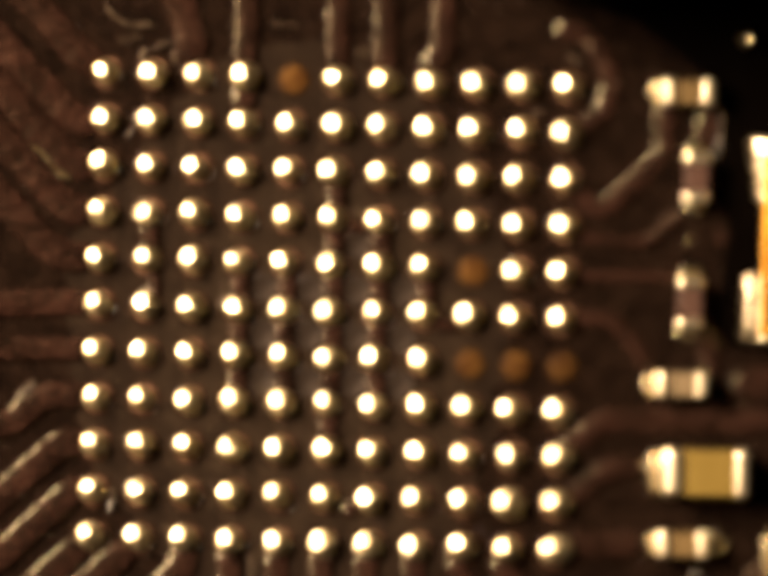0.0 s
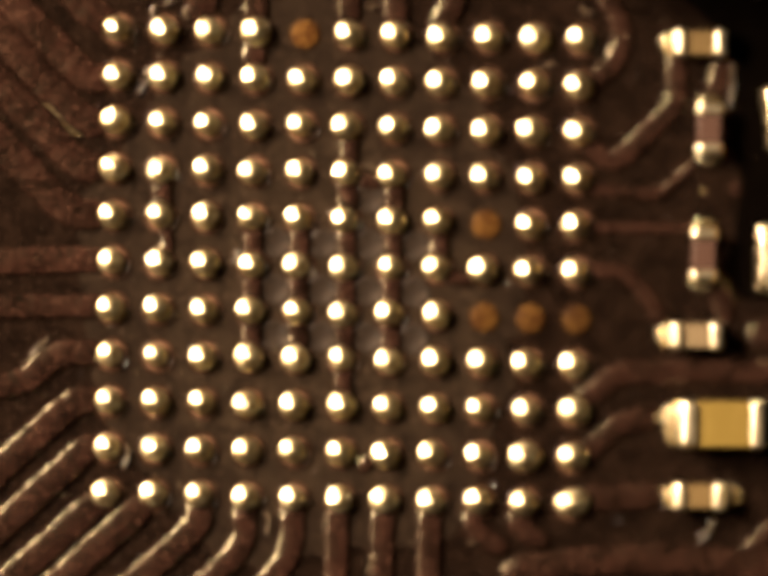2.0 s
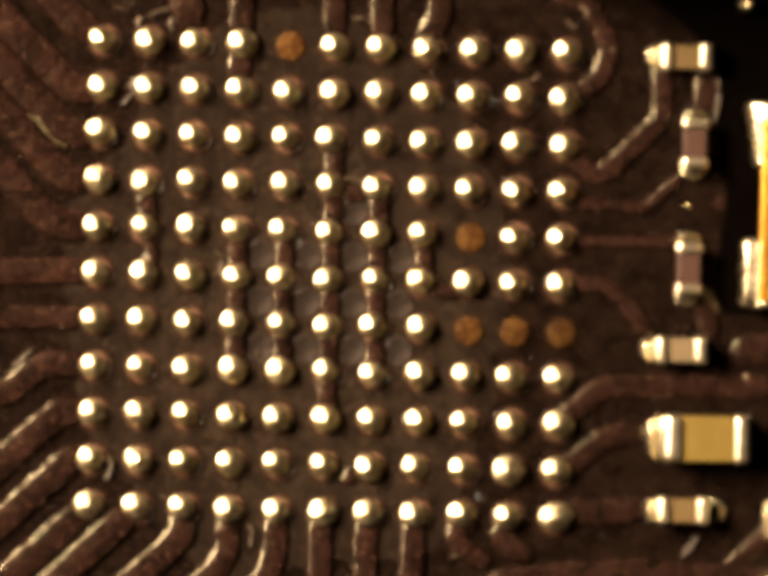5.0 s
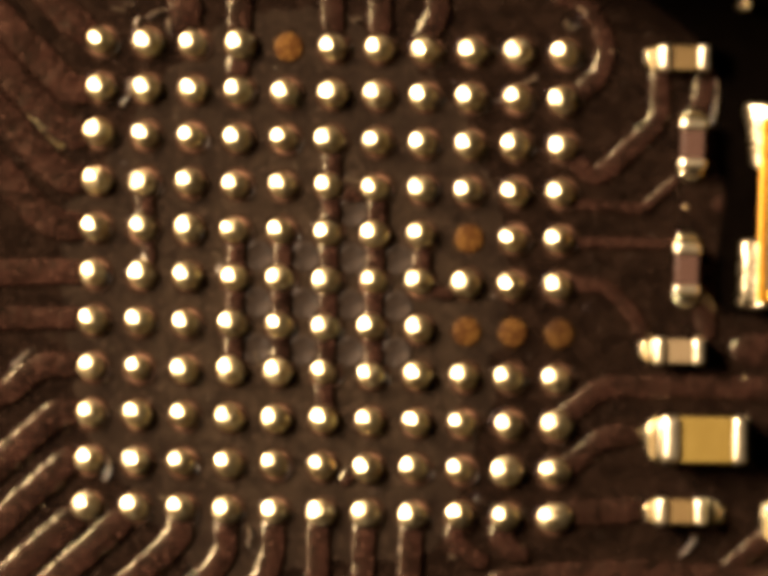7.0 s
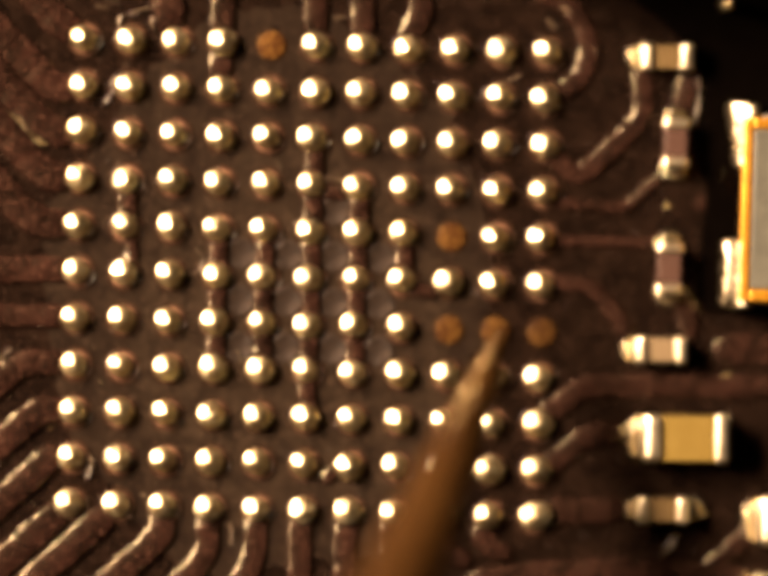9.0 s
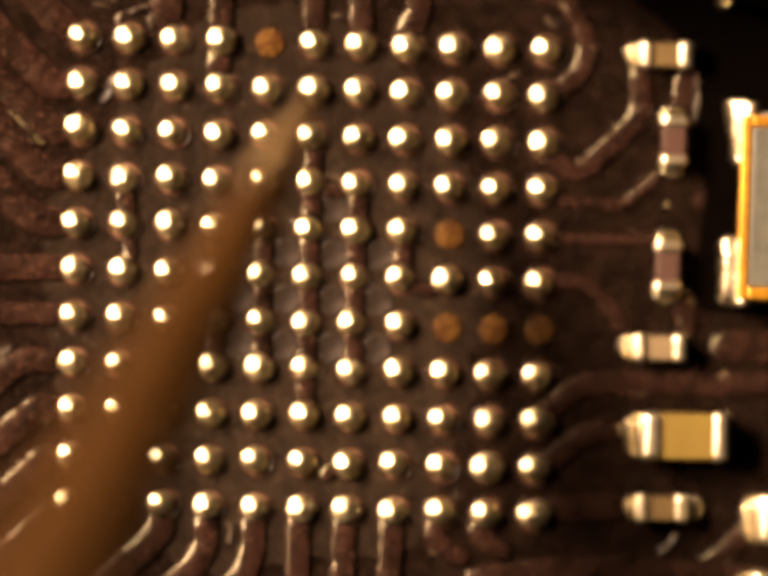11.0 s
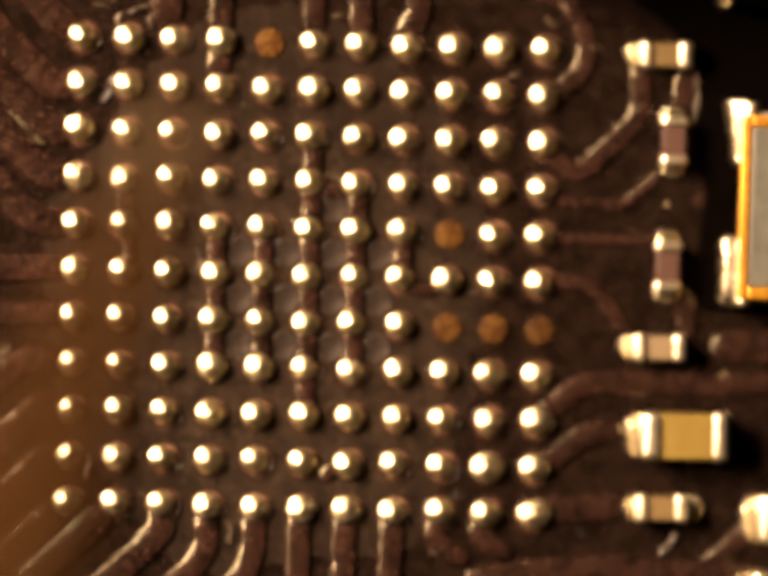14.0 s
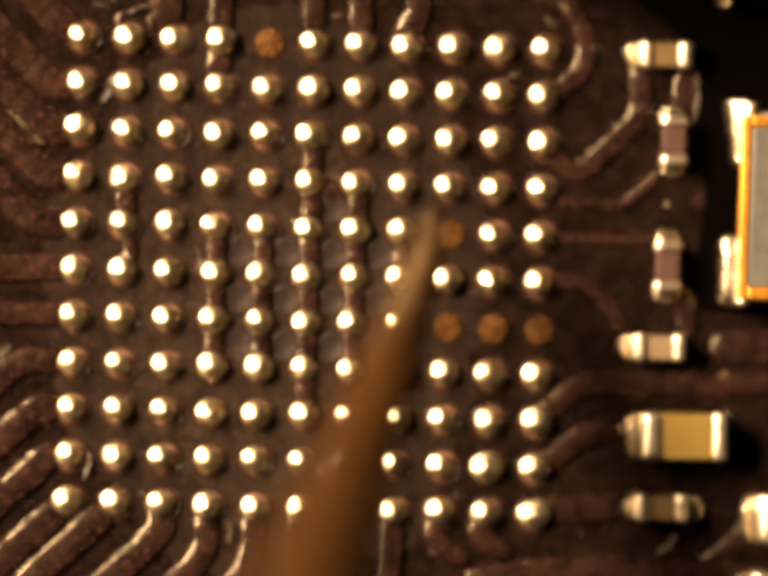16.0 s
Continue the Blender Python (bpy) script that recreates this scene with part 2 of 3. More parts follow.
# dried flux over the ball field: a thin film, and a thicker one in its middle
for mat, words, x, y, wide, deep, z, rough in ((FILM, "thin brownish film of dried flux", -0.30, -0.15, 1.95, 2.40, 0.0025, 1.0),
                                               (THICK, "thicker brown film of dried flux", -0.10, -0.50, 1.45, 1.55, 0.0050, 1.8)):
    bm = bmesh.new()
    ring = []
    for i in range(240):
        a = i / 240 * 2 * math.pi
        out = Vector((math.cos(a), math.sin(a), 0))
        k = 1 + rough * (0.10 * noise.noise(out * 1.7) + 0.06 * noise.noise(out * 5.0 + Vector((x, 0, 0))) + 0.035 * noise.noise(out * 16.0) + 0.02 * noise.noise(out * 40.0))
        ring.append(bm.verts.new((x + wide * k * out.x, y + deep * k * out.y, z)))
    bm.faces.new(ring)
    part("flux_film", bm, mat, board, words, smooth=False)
count = [0]


def trace(width, *points):
    count[0] += 1
    height, edge = (0.026, 0.016) if min(p[0] for p in points) > 1.8 else (0.044, 0.024) if width == 0.17 else (0.036, 0.021)
    part("copper_trace", strip(points, width, height, edge, seed=count[0] * 1.37), COVER, board)


trace(0.278, (-2.035, 2.011), (-2.272, 2.180), (-2.664, 2.588), (-3.185, 3.119), (-4.225, 4.135))
trace(0.278, (-2.044, 1.599), (-2.255, 1.571), (-2.450, 1.755), (-2.993, 2.285), (-4.336, 3.587))
trace(0.278, (-2.046, 1.212), (-2.244, 1.194), (-2.438, 1.343), (-2.981, 1.886), (-4.326, 3.230))
trace(0.278, (-2.043, 0.800), (-2.275, 0.814), (-2.448, 0.956), (-2.969, 1.466), (-4.312, 2.748))
trace(0.278, (-2.044, 0.409), (-2.327, 0.405), (-2.499, 0.514), (-2.955, 0.963), (-4.298, 2.245))
trace(0.228, (-2.042, 0.023), (-2.590, 0.003), (-4.232, -0.085))
trace(0.211, (-2.043, -0.377), (-2.579, -0.392), (-4.223, -0.420))
trace(0.228, (-2.049, -0.776), (-2.420, -0.790), (-2.524, -0.844), (-2.730, -1.026), (-2.897, -1.081), (-4.202, -1.129))
trace(0.245, (-2.050, -1.184), (-2.282, -1.190), (-2.427, -1.303), (-2.879, -1.735), (-4.150, -2.994))
trace(0.245, (-2.047, -1.587), (-2.186, -1.599), (-2.309, -1.708), (-2.864, -2.239), (-4.137, -3.456))
trace(0.253, (-2.035, -1.994), (-2.150, -2.111), (-2.603, -2.535), (-3.588, -3.484))
trace(0.253, (-1.646, -2.005), (-1.749, -2.117), (-2.221, -2.575), (-3.002, -3.343))
trace(0.236, (-1.232, -1.994), (-1.217, -2.204), (-1.361, -2.376), (-1.752, -2.731), (-2.492, -3.456))
trace(0.211, (-0.829, -2.005), (-0.824, -2.354), (-0.921, -2.512), (-1.242, -2.836), (-1.694, -3.310))
trace(0.211, (-0.418, -2.015), (-0.417, -2.351), (-0.467, -2.529), (-0.651, -2.778), (-0.979, -3.165))
trace(0.203, (-0.029, -2.004), (-0.028, -2.636), (-0.015, -3.393))
trace(0.203, (0.366, -2.002), (0.362, -2.626), (0.375, -3.383))
trace(0.211, (0.769, -2.004), (0.769, -2.615), (0.782, -3.373))
trace(0.186, (1.151, -2.015), (1.135, -2.205), (1.288, -2.349), (1.459, -2.387))
trace(0.186, (1.555, -2.005), (1.538, -2.174), (1.669, -2.297), (1.819, -2.335))
trace(0.211, (-0.829, 2.013), (-0.829, 2.307), (-0.833, 2.896), (-0.845, 4.074))
trace(0.194, (-0.837, 1.971), (-0.840, 1.634))
trace(0.194, (-0.016, 2.016), (-0.036, 2.415), (-0.067, 4.098))
trace(0.203, (0.391, 2.015), (0.371, 2.428), (0.340, 4.111))
trace(0.211, (0.790, 2.019), (0.770, 2.124), (0.871, 2.295), (0.869, 2.695), (0.849, 4.127))
trace(0.278, (-1.275, 2.063), (-1.294, 2.293), (-1.397, 2.627), (-1.662, 3.039), (-2.113, 4.034))
trace(0.170, (1.941, 1.610), (2.130, 1.671), (2.283, 1.831), (2.345, 2.044), (2.283, 2.274), (2.152, 2.418), (2.022, 2.498), (1.830, 2.522))
trace(0.172, (1.952, 1.210), (2.170, 1.027), (2.278, 0.958), (2.382, 1.033), (2.755, 1.394), (2.816, 1.509), (2.808, 1.952))
trace(0.093, (1.899, 0.838), (2.094, 0.717), (2.690, 0.692), (2.794, 0.792), (3.001, 0.987))
trace(0.093, (1.953, 0.409), (2.145, 0.389), (3.082, 0.407))
trace(0.135, (1.964, 0.030), (2.360, 0.028), (2.507, -0.065), (2.786, -0.432))
trace(0.194, (1.970, -1.201), (2.331, -0.888), (2.436, -0.843), (4.396, -0.798))
trace(0.194, (1.970, -1.657), (2.385, -1.300), (2.490, -1.255), (2.754, -1.239))
trace(0.236, (1.979, -1.972), (2.169, -1.938), (2.789, -1.892))
trace(0.19, (3.165, 1.500), (3.205, 1.837), (3.215, 1.960))
trace(0.18, (3.130, 0.028), (3.262, -0.200), (3.272, -0.440))
part("copper_trace", strip(((3.485, -0.500), (3.823, -0.485), (4.812, -0.445)), 0.27, 0.016, 0.04, seed=4.3), COVER, board)
part("copper_trace", strip(((3.26, 0.757), (3.370, 0.762), (3.753, 0.781), (4.350, 0.807)), 0.20, 0.011, 0.09, seed=9.1, z=-0.006), COVER, board)
trace(0.169, (3.253, -2.614), (3.482, -2.418), (3.876, -2.049), (4.084, -1.854))
trace(0.253, (1.401, -2.599), (1.972, -2.500), (2.737, -2.438), (3.163, -2.460), (4.445, -2.520))

# short links between neighbouring pads, column and rows
PITCH = 0.4


def spot(c, r):
    return Vector(((c - 5) * PITCH, (5 - r) * PITCH))


for c, r, n in ((3, 4, 3), (4, 4, 3), (5, 2, 6), (6, 3, 4), (7, 4, 1), (1, 3, 1)):
    for k in range(n):
        a, b = spot(c, r + k), spot(c, r + k + 1)
        trace(0.17, tuple(a + Vector((-0.01, 0.04))), tuple(b + Vector((0.0, -0.04))))
trace(0.13, tuple(spot(5, 3) + Vector((0.05, -0.02))), tuple(spot(5, 3) + Vector((0.2, -0.075))), tuple(spot(6, 3) + Vector((-0.06, 0))))
trace(0.13, tuple(spot(6, 9)), tuple(spot(6, 9) + Vector((-0.18, -0.05))), tuple(spot(6, 9) + Vector((-0.24, -0.16))))
trace(0.13, tuple(spot(7, 5)), tuple(spot(7, 5) + Vector((0.2, -0.09))), tuple(spot(8, 5)))
trace(0.11, tuple(spot(1, 4)), tuple(spot(1, 4) + Vector((0.06, -0.22))), tuple(spot(1, 5)))

# filled vias between the pads in the middle of the field
for c, r in ((3, 4), (4, 4), (5, 4), (6, 4), (3, 5), (4, 5), (5, 5), (6, 5), (3, 6), (4, 6), (5, 6), (6, 6), (5, 3)):
    bm = lathe([(0.138, -0.001), (0.130, 0.010), (0.118, 0.015), (0.100, 0.010), (0.0, 0.007)], 28)
    grain(bm, 0.006, 0.05, c * 3 + r)
    ob = part("via_cap", bm, VIA, board)
    p = spot(c, r) + Vector((0.2, -0.2))
    ob.location = (p.x * MM, p.y * MM, 0)

# pads with the rim of the mask round them
EMPTY = {(4, 0), (8, 4), (8, 6), (9, 6), (10, 6)}
pad_ob = part("contact_pad", lathe([(0.124, 0.0), (0.122, 0.012), (0.0, 0.014)], 32), DULL, board)
bare_ob = part("contact_pad", lathe([(0.124, 0.0), (0.122, 0.016), (0.11, 0.020), (0.0, 0.017)], 32), PADC, board, "bare orange copper pad")
rim = [(0.120, 0.003), (0.131, 0.004), (0.1335, 0.016), (0.1360, 0.023), (0.1395, 0.0235), (0.1430, 0.018), (0.148, 0.006), (0.156, 0.0)]
rim_ob = part("mask_rim", lathe(rim, 56), RIM, board)
pads = [pad_ob.data, bare_ob.data, rim_ob.data]
for ob in (pad_ob, bare_ob, rim_ob):
    bpy.data.objects.remove(ob)
for c in range(11):
    for r in range(11):
        p = spot(c, r)
        bare = (c, r) in EMPTY
        ob = place("contact_pad", pads[1 if bare else 0], board, (p.x, p.y, 0), "bare orange copper pad" if bare else "")
        ob.rotation_euler = (0, 0, (c * 2.3 + r * 1.1) % 6.28)
        if not bare:
            place("mask_rim", pads[2], board, (p.x, p.y, 0))

# ---- solder balls ----
rng = random.Random(7)
shapes = []
for k in range(17):
    # a steep wall, a rounded shoulder and a low, nearly conical cap
    prof = [(0.085, 0.006), (0.104, 0.012), (0.113, 0.026), (0.116, 0.044)]
    pitch = rng.uniform(0.70, 0.86)
    h = 0.044
    for i in range(25):
        u, w = math.cos(math.pi / 2 * i / 25), math.cos(math.pi / 2 * (i + 1) / 25)
        m = (u + w) / 2
        slope = pitch * m / (m + 0.28) + 0.7 * max(0.0, (m - 0.72) / 0.28) ** 2 * m / math.sqrt(1 - m * m)
        h += 0.116 * (u - w) * slope
        prof.append((0.116 * w if i < 24 else 0.0, h))
    bm = lathe(prof, 56)
    lean = rng.uniform(0, 6.28)
    for v in bm.verts:
        v.co.x += 0.10 * math.cos(lean) * v.co.z
        v.co.y += 0.10 * math.sin(lean) * v.co.z
    grain(bm, 0.0036, 0.12, k * 1.9)
    grain(bm, 0.0006, 0.04, k * 2.3)
    if k >= 14:
        grain(bm, 0.011, 0.045, k * 5.1)
    for v in bm.verts:
        v.co *= MM
    me = bpy.data.meshes.new("solder_ball")
    bm.normal_update()
    bm.to_mesh(me)
    bm.free()
    me.materials.append(SOLDER)
    for p in me.polygons:
        p.use_smooth = True
    shapes.append(me)
frosted = []
for me in shapes:
    frosted.append(me.copy())
    frosted[-1].materials[0] = FROST
SMALL = {(1, 7), (5, 7), (6, 5), (1, 2), (4, 2), (4, 4), (8, 8), (8, 9), (0, 7), (2, 2)}
DENTED = {(1, 9), (0, 2), (0, 3), (3, 4), (1, 5), (1, 3), (5, 10), (7, 0), (3, 8)}
# solder that has run a little way onto the trace
SPILLED = {(10, 10): 1.32, (10, 9): 1.17, (10, 8): 1.16, (9, 9): 1.10}
BIG = {(1, 0), (3, 1), (3, 0), (8, 1), (7, 7), (10, 7), (3, 7), (4, 7), (9, 9), (8, 5), (10, 10)}
for c in range(11):
    for r in range(11):
        if (c, r) in EMPTY:
            continue
        p = spot(c, r)
        k = 0.965 * rng.uniform(0.95, 1.05) * (0.91 if (c, r) in SMALL else 1.06 if (c, r) in BIG else 1.0)
        dented = (c, r) in DENTED
        dull = rng.random() < (0.85 if r == 10 or (c, r) in BIG and r > 6 else 0.5 if r > 6 and c < 4 else 0.12)
        ob = new("solder_ball", (frosted if dull else shapes)[14 + (c + r) % 3 if dented else rng.randrange(14)])
        ob.location = ((p.x - 0.025 + rng.uniform(-0.006, 0.006)) * MM, (p.y + 0.010 + rng.uniform(-0.006, 0.006)) * MM, 0)
        ob.rotation_euler = (0, 0, rng.uniform(0, 6.28))
        ob.scale = (k, k, k * rng.uniform(0.92, 1.06))
        if (c, r) in SPILLED:
            run = SPILLED[c, r]
            ob.rotation_euler = (0, 0, 0.25)
            ob.scale = (k * run, k, k * 0.95)
            ob.location.x += 0.07 * (run - 1) * MM
        tagged(ob, "dented silver solder ball on a round pad" if dented else "frosted silver solder ball on a round pad" if dull else "shiny silver solder ball on a round pad", "solder ball", "solder balls in the grid")


# ---- chip parts ----
MENISCUS = (0.0, 0.12, 0.25, 0.38, 0.55, 0.85, 1.0)


def chip(name, x, y, turn, size, body, label, reach=(0.09, 0.06), category="capacitor", cap=(0.24, 0.24)):
    """A chip with wrapped metal ends, lying along its own x, on soldered pads."""
    long, wide, high = size
    thing = tagged(empty(name, x, y, 0.0, turn), label, category, "chip parts beside the grid")
    lift = 0.015
    bm = box(bmesh.new(), (-long / 2 + 0.02, -wide / 2 + 0.006, lift), (long / 2 - 0.02, wide / 2 - 0.006, lift + high - 0.008), 0.012, 2)
    part("body", bm, body, thing, crisp=True)
    for s, ext, held_by in ((-1, reach[0], cap[0]), (1, reach[1], cap[1])):
        inner, outer = s * (long / 2 - long * held_by), s * long / 2
        bm = box(bmesh.new(), (min(inner, outer), -wide / 2 - 0.006, lift), (max(inner, outer), wide / 2 + 0.006, lift + high + 0.022), min(0.075, long * held_by * 0.44), 6)
        grain(bm, 0.005, 0.07, x + s + y)
        end = part("end_cap", bm, TIN, thing, "shiny tinned metal end")
        # the fillet runs from the pad up the end face
        bm = bmesh.new()
        rows = []
        for i in range(17):
            f = i / 16
            row = []
            for j in range(17):
                g = math.sin((j / 8 - 1) * math.pi / 2)
                bow = ext * (1 - abs(g) ** 4) + 0.004
                px = outer + s * bow * (1 - f) - s * 0.012 * f
                side = g * wide / 2 * (1.10 - 0.08 * f)
                z = np.interp(f, MENISCUS, (0.003, 0.050, 0.064, 0.052, 0.034, 0.038, high * 0.6))
                row.append(bm.verts.new((px, side, 0.003 + z * math.sqrt(max(0.0, 1 - abs(g) ** 4)))))
            rows.append(row)
        for a, b in zip(rows, rows[1:]):
            for j in range(16):
                q = (a[j], b[j], b[j + 1], a[j + 1])
                bm.faces.new(q if s < 0 else tuple(reversed(q)))
        bm.normal_update()
        grain(bm, 0.0015, 0.09, y + s)
        part("solder_fillet", bm, FILLET, end)
    return thing


SMALLC = (0.44, 0.215, 0.155)
chip("chip_capacitor", 3.006, 2.004, 0.8, SMALLC, TAN, "tiny tan ceramic chip capacitor with tinned ends", (0.12, 0.03))
chip("chip_resistor", 3.100, 1.266, 90, (0.41, 0.205, 0.155), PINK, "tiny pinkish brown chip with tinned ends", (0.12, 0.10), "resistor", (0.20, 0.20))
chip("chip_resistor", 3.078, 0.184, 90, (0.43, 0.205, 0.155), PINK, "tiny pinkish brown chip with tinned ends beside a black strip", (0.12, 0.11), "resistor", (0.20, 0.20))
chip("chip_capacitor", 3.030, -0.519, 0.8, SMALLC, GREYT, "tiny grey tan chip capacitor with tinned ends", (0.12, 0.03))
BIGC = (0.74, 0.40, 0.24)
chip("chip_capacitor", 3.262, -1.276, 0.8, BIGC, AMBER, "larger amber ceramic chip capacitor with tinned ends", (0.13, 0.05), cap=(0.24, 0.18))
chip("chip_capacitor", 3.086, -1.899, 0.8, SMALLC, TAN, "tiny tan ceramic chip capacitor on a dark pad", (0.09, 0.15))
chip("chip_capacitor", 4.295, -1.960, 0.8, BIGC, AMBER, "amber ceramic chip capacitor at the end of a trace", (0.14, 0.10), cap=(0.22, 0.18))
chip("chip_capacitor", 4.245, -2.620, 0.8, BIGC, AMBER, "amber ceramic chip capacitor below another one", (0.14, 0.10), cap=(0.22, 0.18))

# ---- crystal package ----
crystal = tagged(empty("crystal_package", 0, 0), "flat crystal package with gold rim and grey lid", "crystal")
part("base", box(bmesh.new(), (3.70, -0.10, 0.01), (5.70, 1.53, 0.30), 0.02, 2), BLACK, crystal, "black ceramic base")
for x0, x1 in ((3.53, 3.80), (5.60, 5.88)):
    for y0, y1 in ((1.075, 1.63), (-0.13, 0.455)):
        bm = box(bmesh.new(), (x0, y0, 0.0), (x1, y1, 0.33), 0.05, 3)
        for v in bm.verts:
            out = min(abs(v.co.x - 3.52), abs(v.co.x - 5.88))
            if v.co.z > 0.1:
                v.co.z -= 0.33 * max(0.0, 0.24 - out)
            if y0 > 1 and out < 0.12:
                v.co.x += 0.17 * (1.63 - v.co.y) * (1 if x0 < 5 else -1)
        bmesh.ops.subdivide_edges(bm, edges=bm.edges[:], cuts=2, use_grid_fill=True)
        grain(bm, 0.030, 0.085, x0 + y0)
        part("terminal", bm, TERM, crystal, "bright solder-covered terminal")
for nm, lo, hi in (("rim_side", (3.662, -0.075), (3.745, 1.505)), ("rim_side", (5.62, -0.075), (5.725, 1.505)),
                   ("rim_end", (3.745, 1.405), (5.62, 1.505)), ("rim_end", (3.745, -0.075), (5.62, 0.025))):
    bm = box(bmesh.new(), (lo[0], lo[1], 0.30), (hi[0], hi[1], 0.42), 0.02, 3)
    part(nm, bm, GOLD, crystal, "gold plated rim", crisp=True)
bm = box(bmesh.new(), (3.752, 0.032, 0.30), (5.613, 1.398, 0.41), 0.015, 2)
part("lid", bm, STEEL, crystal, "matt grey metal lid", crisp=True)

# ---- shield can and small solder spots ----
can = tagged(empty("shield_can", 0, 0), "tall sheet metal shield can on the board", "shield can")
part("can_wall", box(bmesh.new(), (1.35, 2.90, 0.0), (6.4, 3.05, 1.12), 0.05, 3), BLACK, can)
part("can_top", box(bmesh.new(), (1.35, 3.05, 1.02), (6.4, 6.6, 1.12), 0.05, 3), BLACK, can)
part("can_wall", box(bmesh.new(), (1.35, 3.05, 0.0), (1.50, 6.6, 1.02), 0.03, 2), BLACK, can)
bm = lathe([(0.05, 0.0), (0.045, 0.50), (0.04, 0.56), (0.025, 0.595), (0.0, 0.605)], 20)
ob = tagged(finish("metal_pin", bm, SOLDER), "short tinned metal pin with a rounded top", "pin")
ob.location = (3.49 * MM, 2.47 * MM, 0)
for x, y, r in ((3.065, 0.725, 0.017), (3.61, -0.735, 0.019)):
    bm = lathe([(r, 0.0), (r * 0.92, r * 0.35), (r * 0.55, r * 0.62), (0.0, r * 0.7)], 18)
    grain(bm, 0.006, 0.05, x)
    ob = tagged(finish("solder_spot", bm, SOLDER), "small dull solder spot on the board", "solder spot")
    ob.location = (x * MM, y * MM, 0.0)

# ---- crumbs of flux on the mask ----
rng = random.Random(21)
bm = bmesh.new()
for i in range(1500):
    x, y = rng.uniform(-3.6, 3.6), rng.uniform(-2.8, 2.8)
    if (x > 1.5 and rng.random() < 0.6) or (x < -2.2 and rng.random() < 0.7):
        continue
    s = rng.uniform(0.002, 0.007)
    m = Matrix.Translation((x, y, 0.004 + (0.028 if x < -2.2 else 0.0))) @ Euler((rng.random() * 6, rng.random() * 6, rng.random() * 6)).to_matrix().to_4x4() @ Matrix.Diagonal((s * rng.uniform(0.6, 2.2), s, s * 0.7, 1))
    bmesh.ops.create_icosphere(bm, subdivisions=1, radius=1.0, matrix=m)
tagged(finish("flux_crumbs", bm, FLUX, smooth=False), "pale crumbs of dried flux on the mask", "flux residue", kind="stuff")

# ---- dried flux strands and threads ----
def strand(width, *points):
    tagged(finish("flux_strand", strip(points, width * 0.45, height=0.012, edge=width * 0.45, wobble=0.008, seed=len(points) + points[0][0], z=0.018), FLUX),
           "pale dried flux strand on the mask", "flux residue")


strand(0.038, (-1.709, 2.104), (-1.729, 2.188), (-1.683, 2.223))
strand(0.025, (-1.641, 2.216), (-1.566, 2.268), (-1.453, 2.297))
strand(0.034, (-1.426, 2.088), (-1.450, 2.188), (-1.429, 2.214))
strand(0.038, (-1.727, 1.692), (-1.768, 1.640), (-1.784, 1.598))
strand(0.021, (-1.734, 1.624), (-1.782, 1.522), (-1.847, 1.445))
strand(0.051, (-2.469, 2.216), (-2.391, 2.151), (-2.355, 2.077))
strand(0.034, (-2.271, 2.088), (-2.247, 2.147))
strand(0.038, (-2.739, 2.510), (-2.514, 2.484), (-2.297, 2.414))
strand(0.034, (-1.934, 2.442), (-1.794, 2.421), (-1.630, 2.435))
strand(0.030, (-2.049, 2.607), (-2.008, 2.516), (-1.901, 2.452))
strand(0.025, (-1.947, 2.299), (-1.803, 2.270))
strand(0.025, (-1.864, 2.339), (-1.728, 2.322))
strand(0.025, (-2.423, 1.797), (-2.321, 1.784))
strand(0.025, (-0.611, 2.474), (-0.399, 2.472))
strand(0.030, (0.120, 2.251), (0.230, 2.263))
strand(0.034, (1.961, 2.306), (2.028, 2.216), (2.081, 2.268))
strand(0.038, (2.051, 2.427), (2.155, 2.380), (2.131, 2.320))
strand(0.030, (-1.009, 0.241), (-0.926, 0.159), (-0.978, 0.023))
strand(0.025, (-1.585, 0.246), (-1.616, 0.161), (-1.652, 0.076))
strand(0.034, (-1.295, -2.197), (-1.195, -2.296))
strand(0.025, (-2.019, -2.309), (-1.913, -2.340))
strand(0.025, (-1.419, -1.881), (-1.333, -1.934), (-1.360, -1.997))
strand(0.025, (-1.863, -1.548), (-1.835, -1.653), (-1.886, -1.780))
strand(0.021, (-0.337, 1.017), (-0.284, 0.935))
strand(0.030, (0.052, 0.755), (0.158, 0.745), (0.196, 0.780))
strand(0.030, (-0.629, -0.611), (-0.592, -0.723), (-0.520, -0.747))
strand(0.025, (-0.647, -2.231), (-0.615, -2.314))
strand(0.030, (0.049, 0.852), (0.142, 0.880), (0.240, 0.857), (0.297, 0.804))
strand(0.025, (1.089, 0.090), (1.142, 0.028), (1.119, -0.044))
strand(0.025, (-0.650, -2.105), (-0.606, -2.188), (-0.633, -2.273))
strand(0.021, (0.837, -1.497), (0.775, -1.562), (0.799, -1.645))
strand(0.025, (1.511, 1.711), (1.616, 1.740), (1.754, 1.803))
strand(0.034, (3.080, -2.302), (3.163, -2.207), (3.236, -2.104))
strand(0.034, (3.285, 1.840), (3.302, 1.700), (3.280, 1.540), (3.262, 1.450))
strand(0.038, (2.351, 2.074), (2.395, 2.016))
strand(0.030, (-2.716, -0.815), (-2.634, -0.737), (-2.556, -0.668))
strand(0.025, (-2.495, -1.187), (-2.430, -1.228))
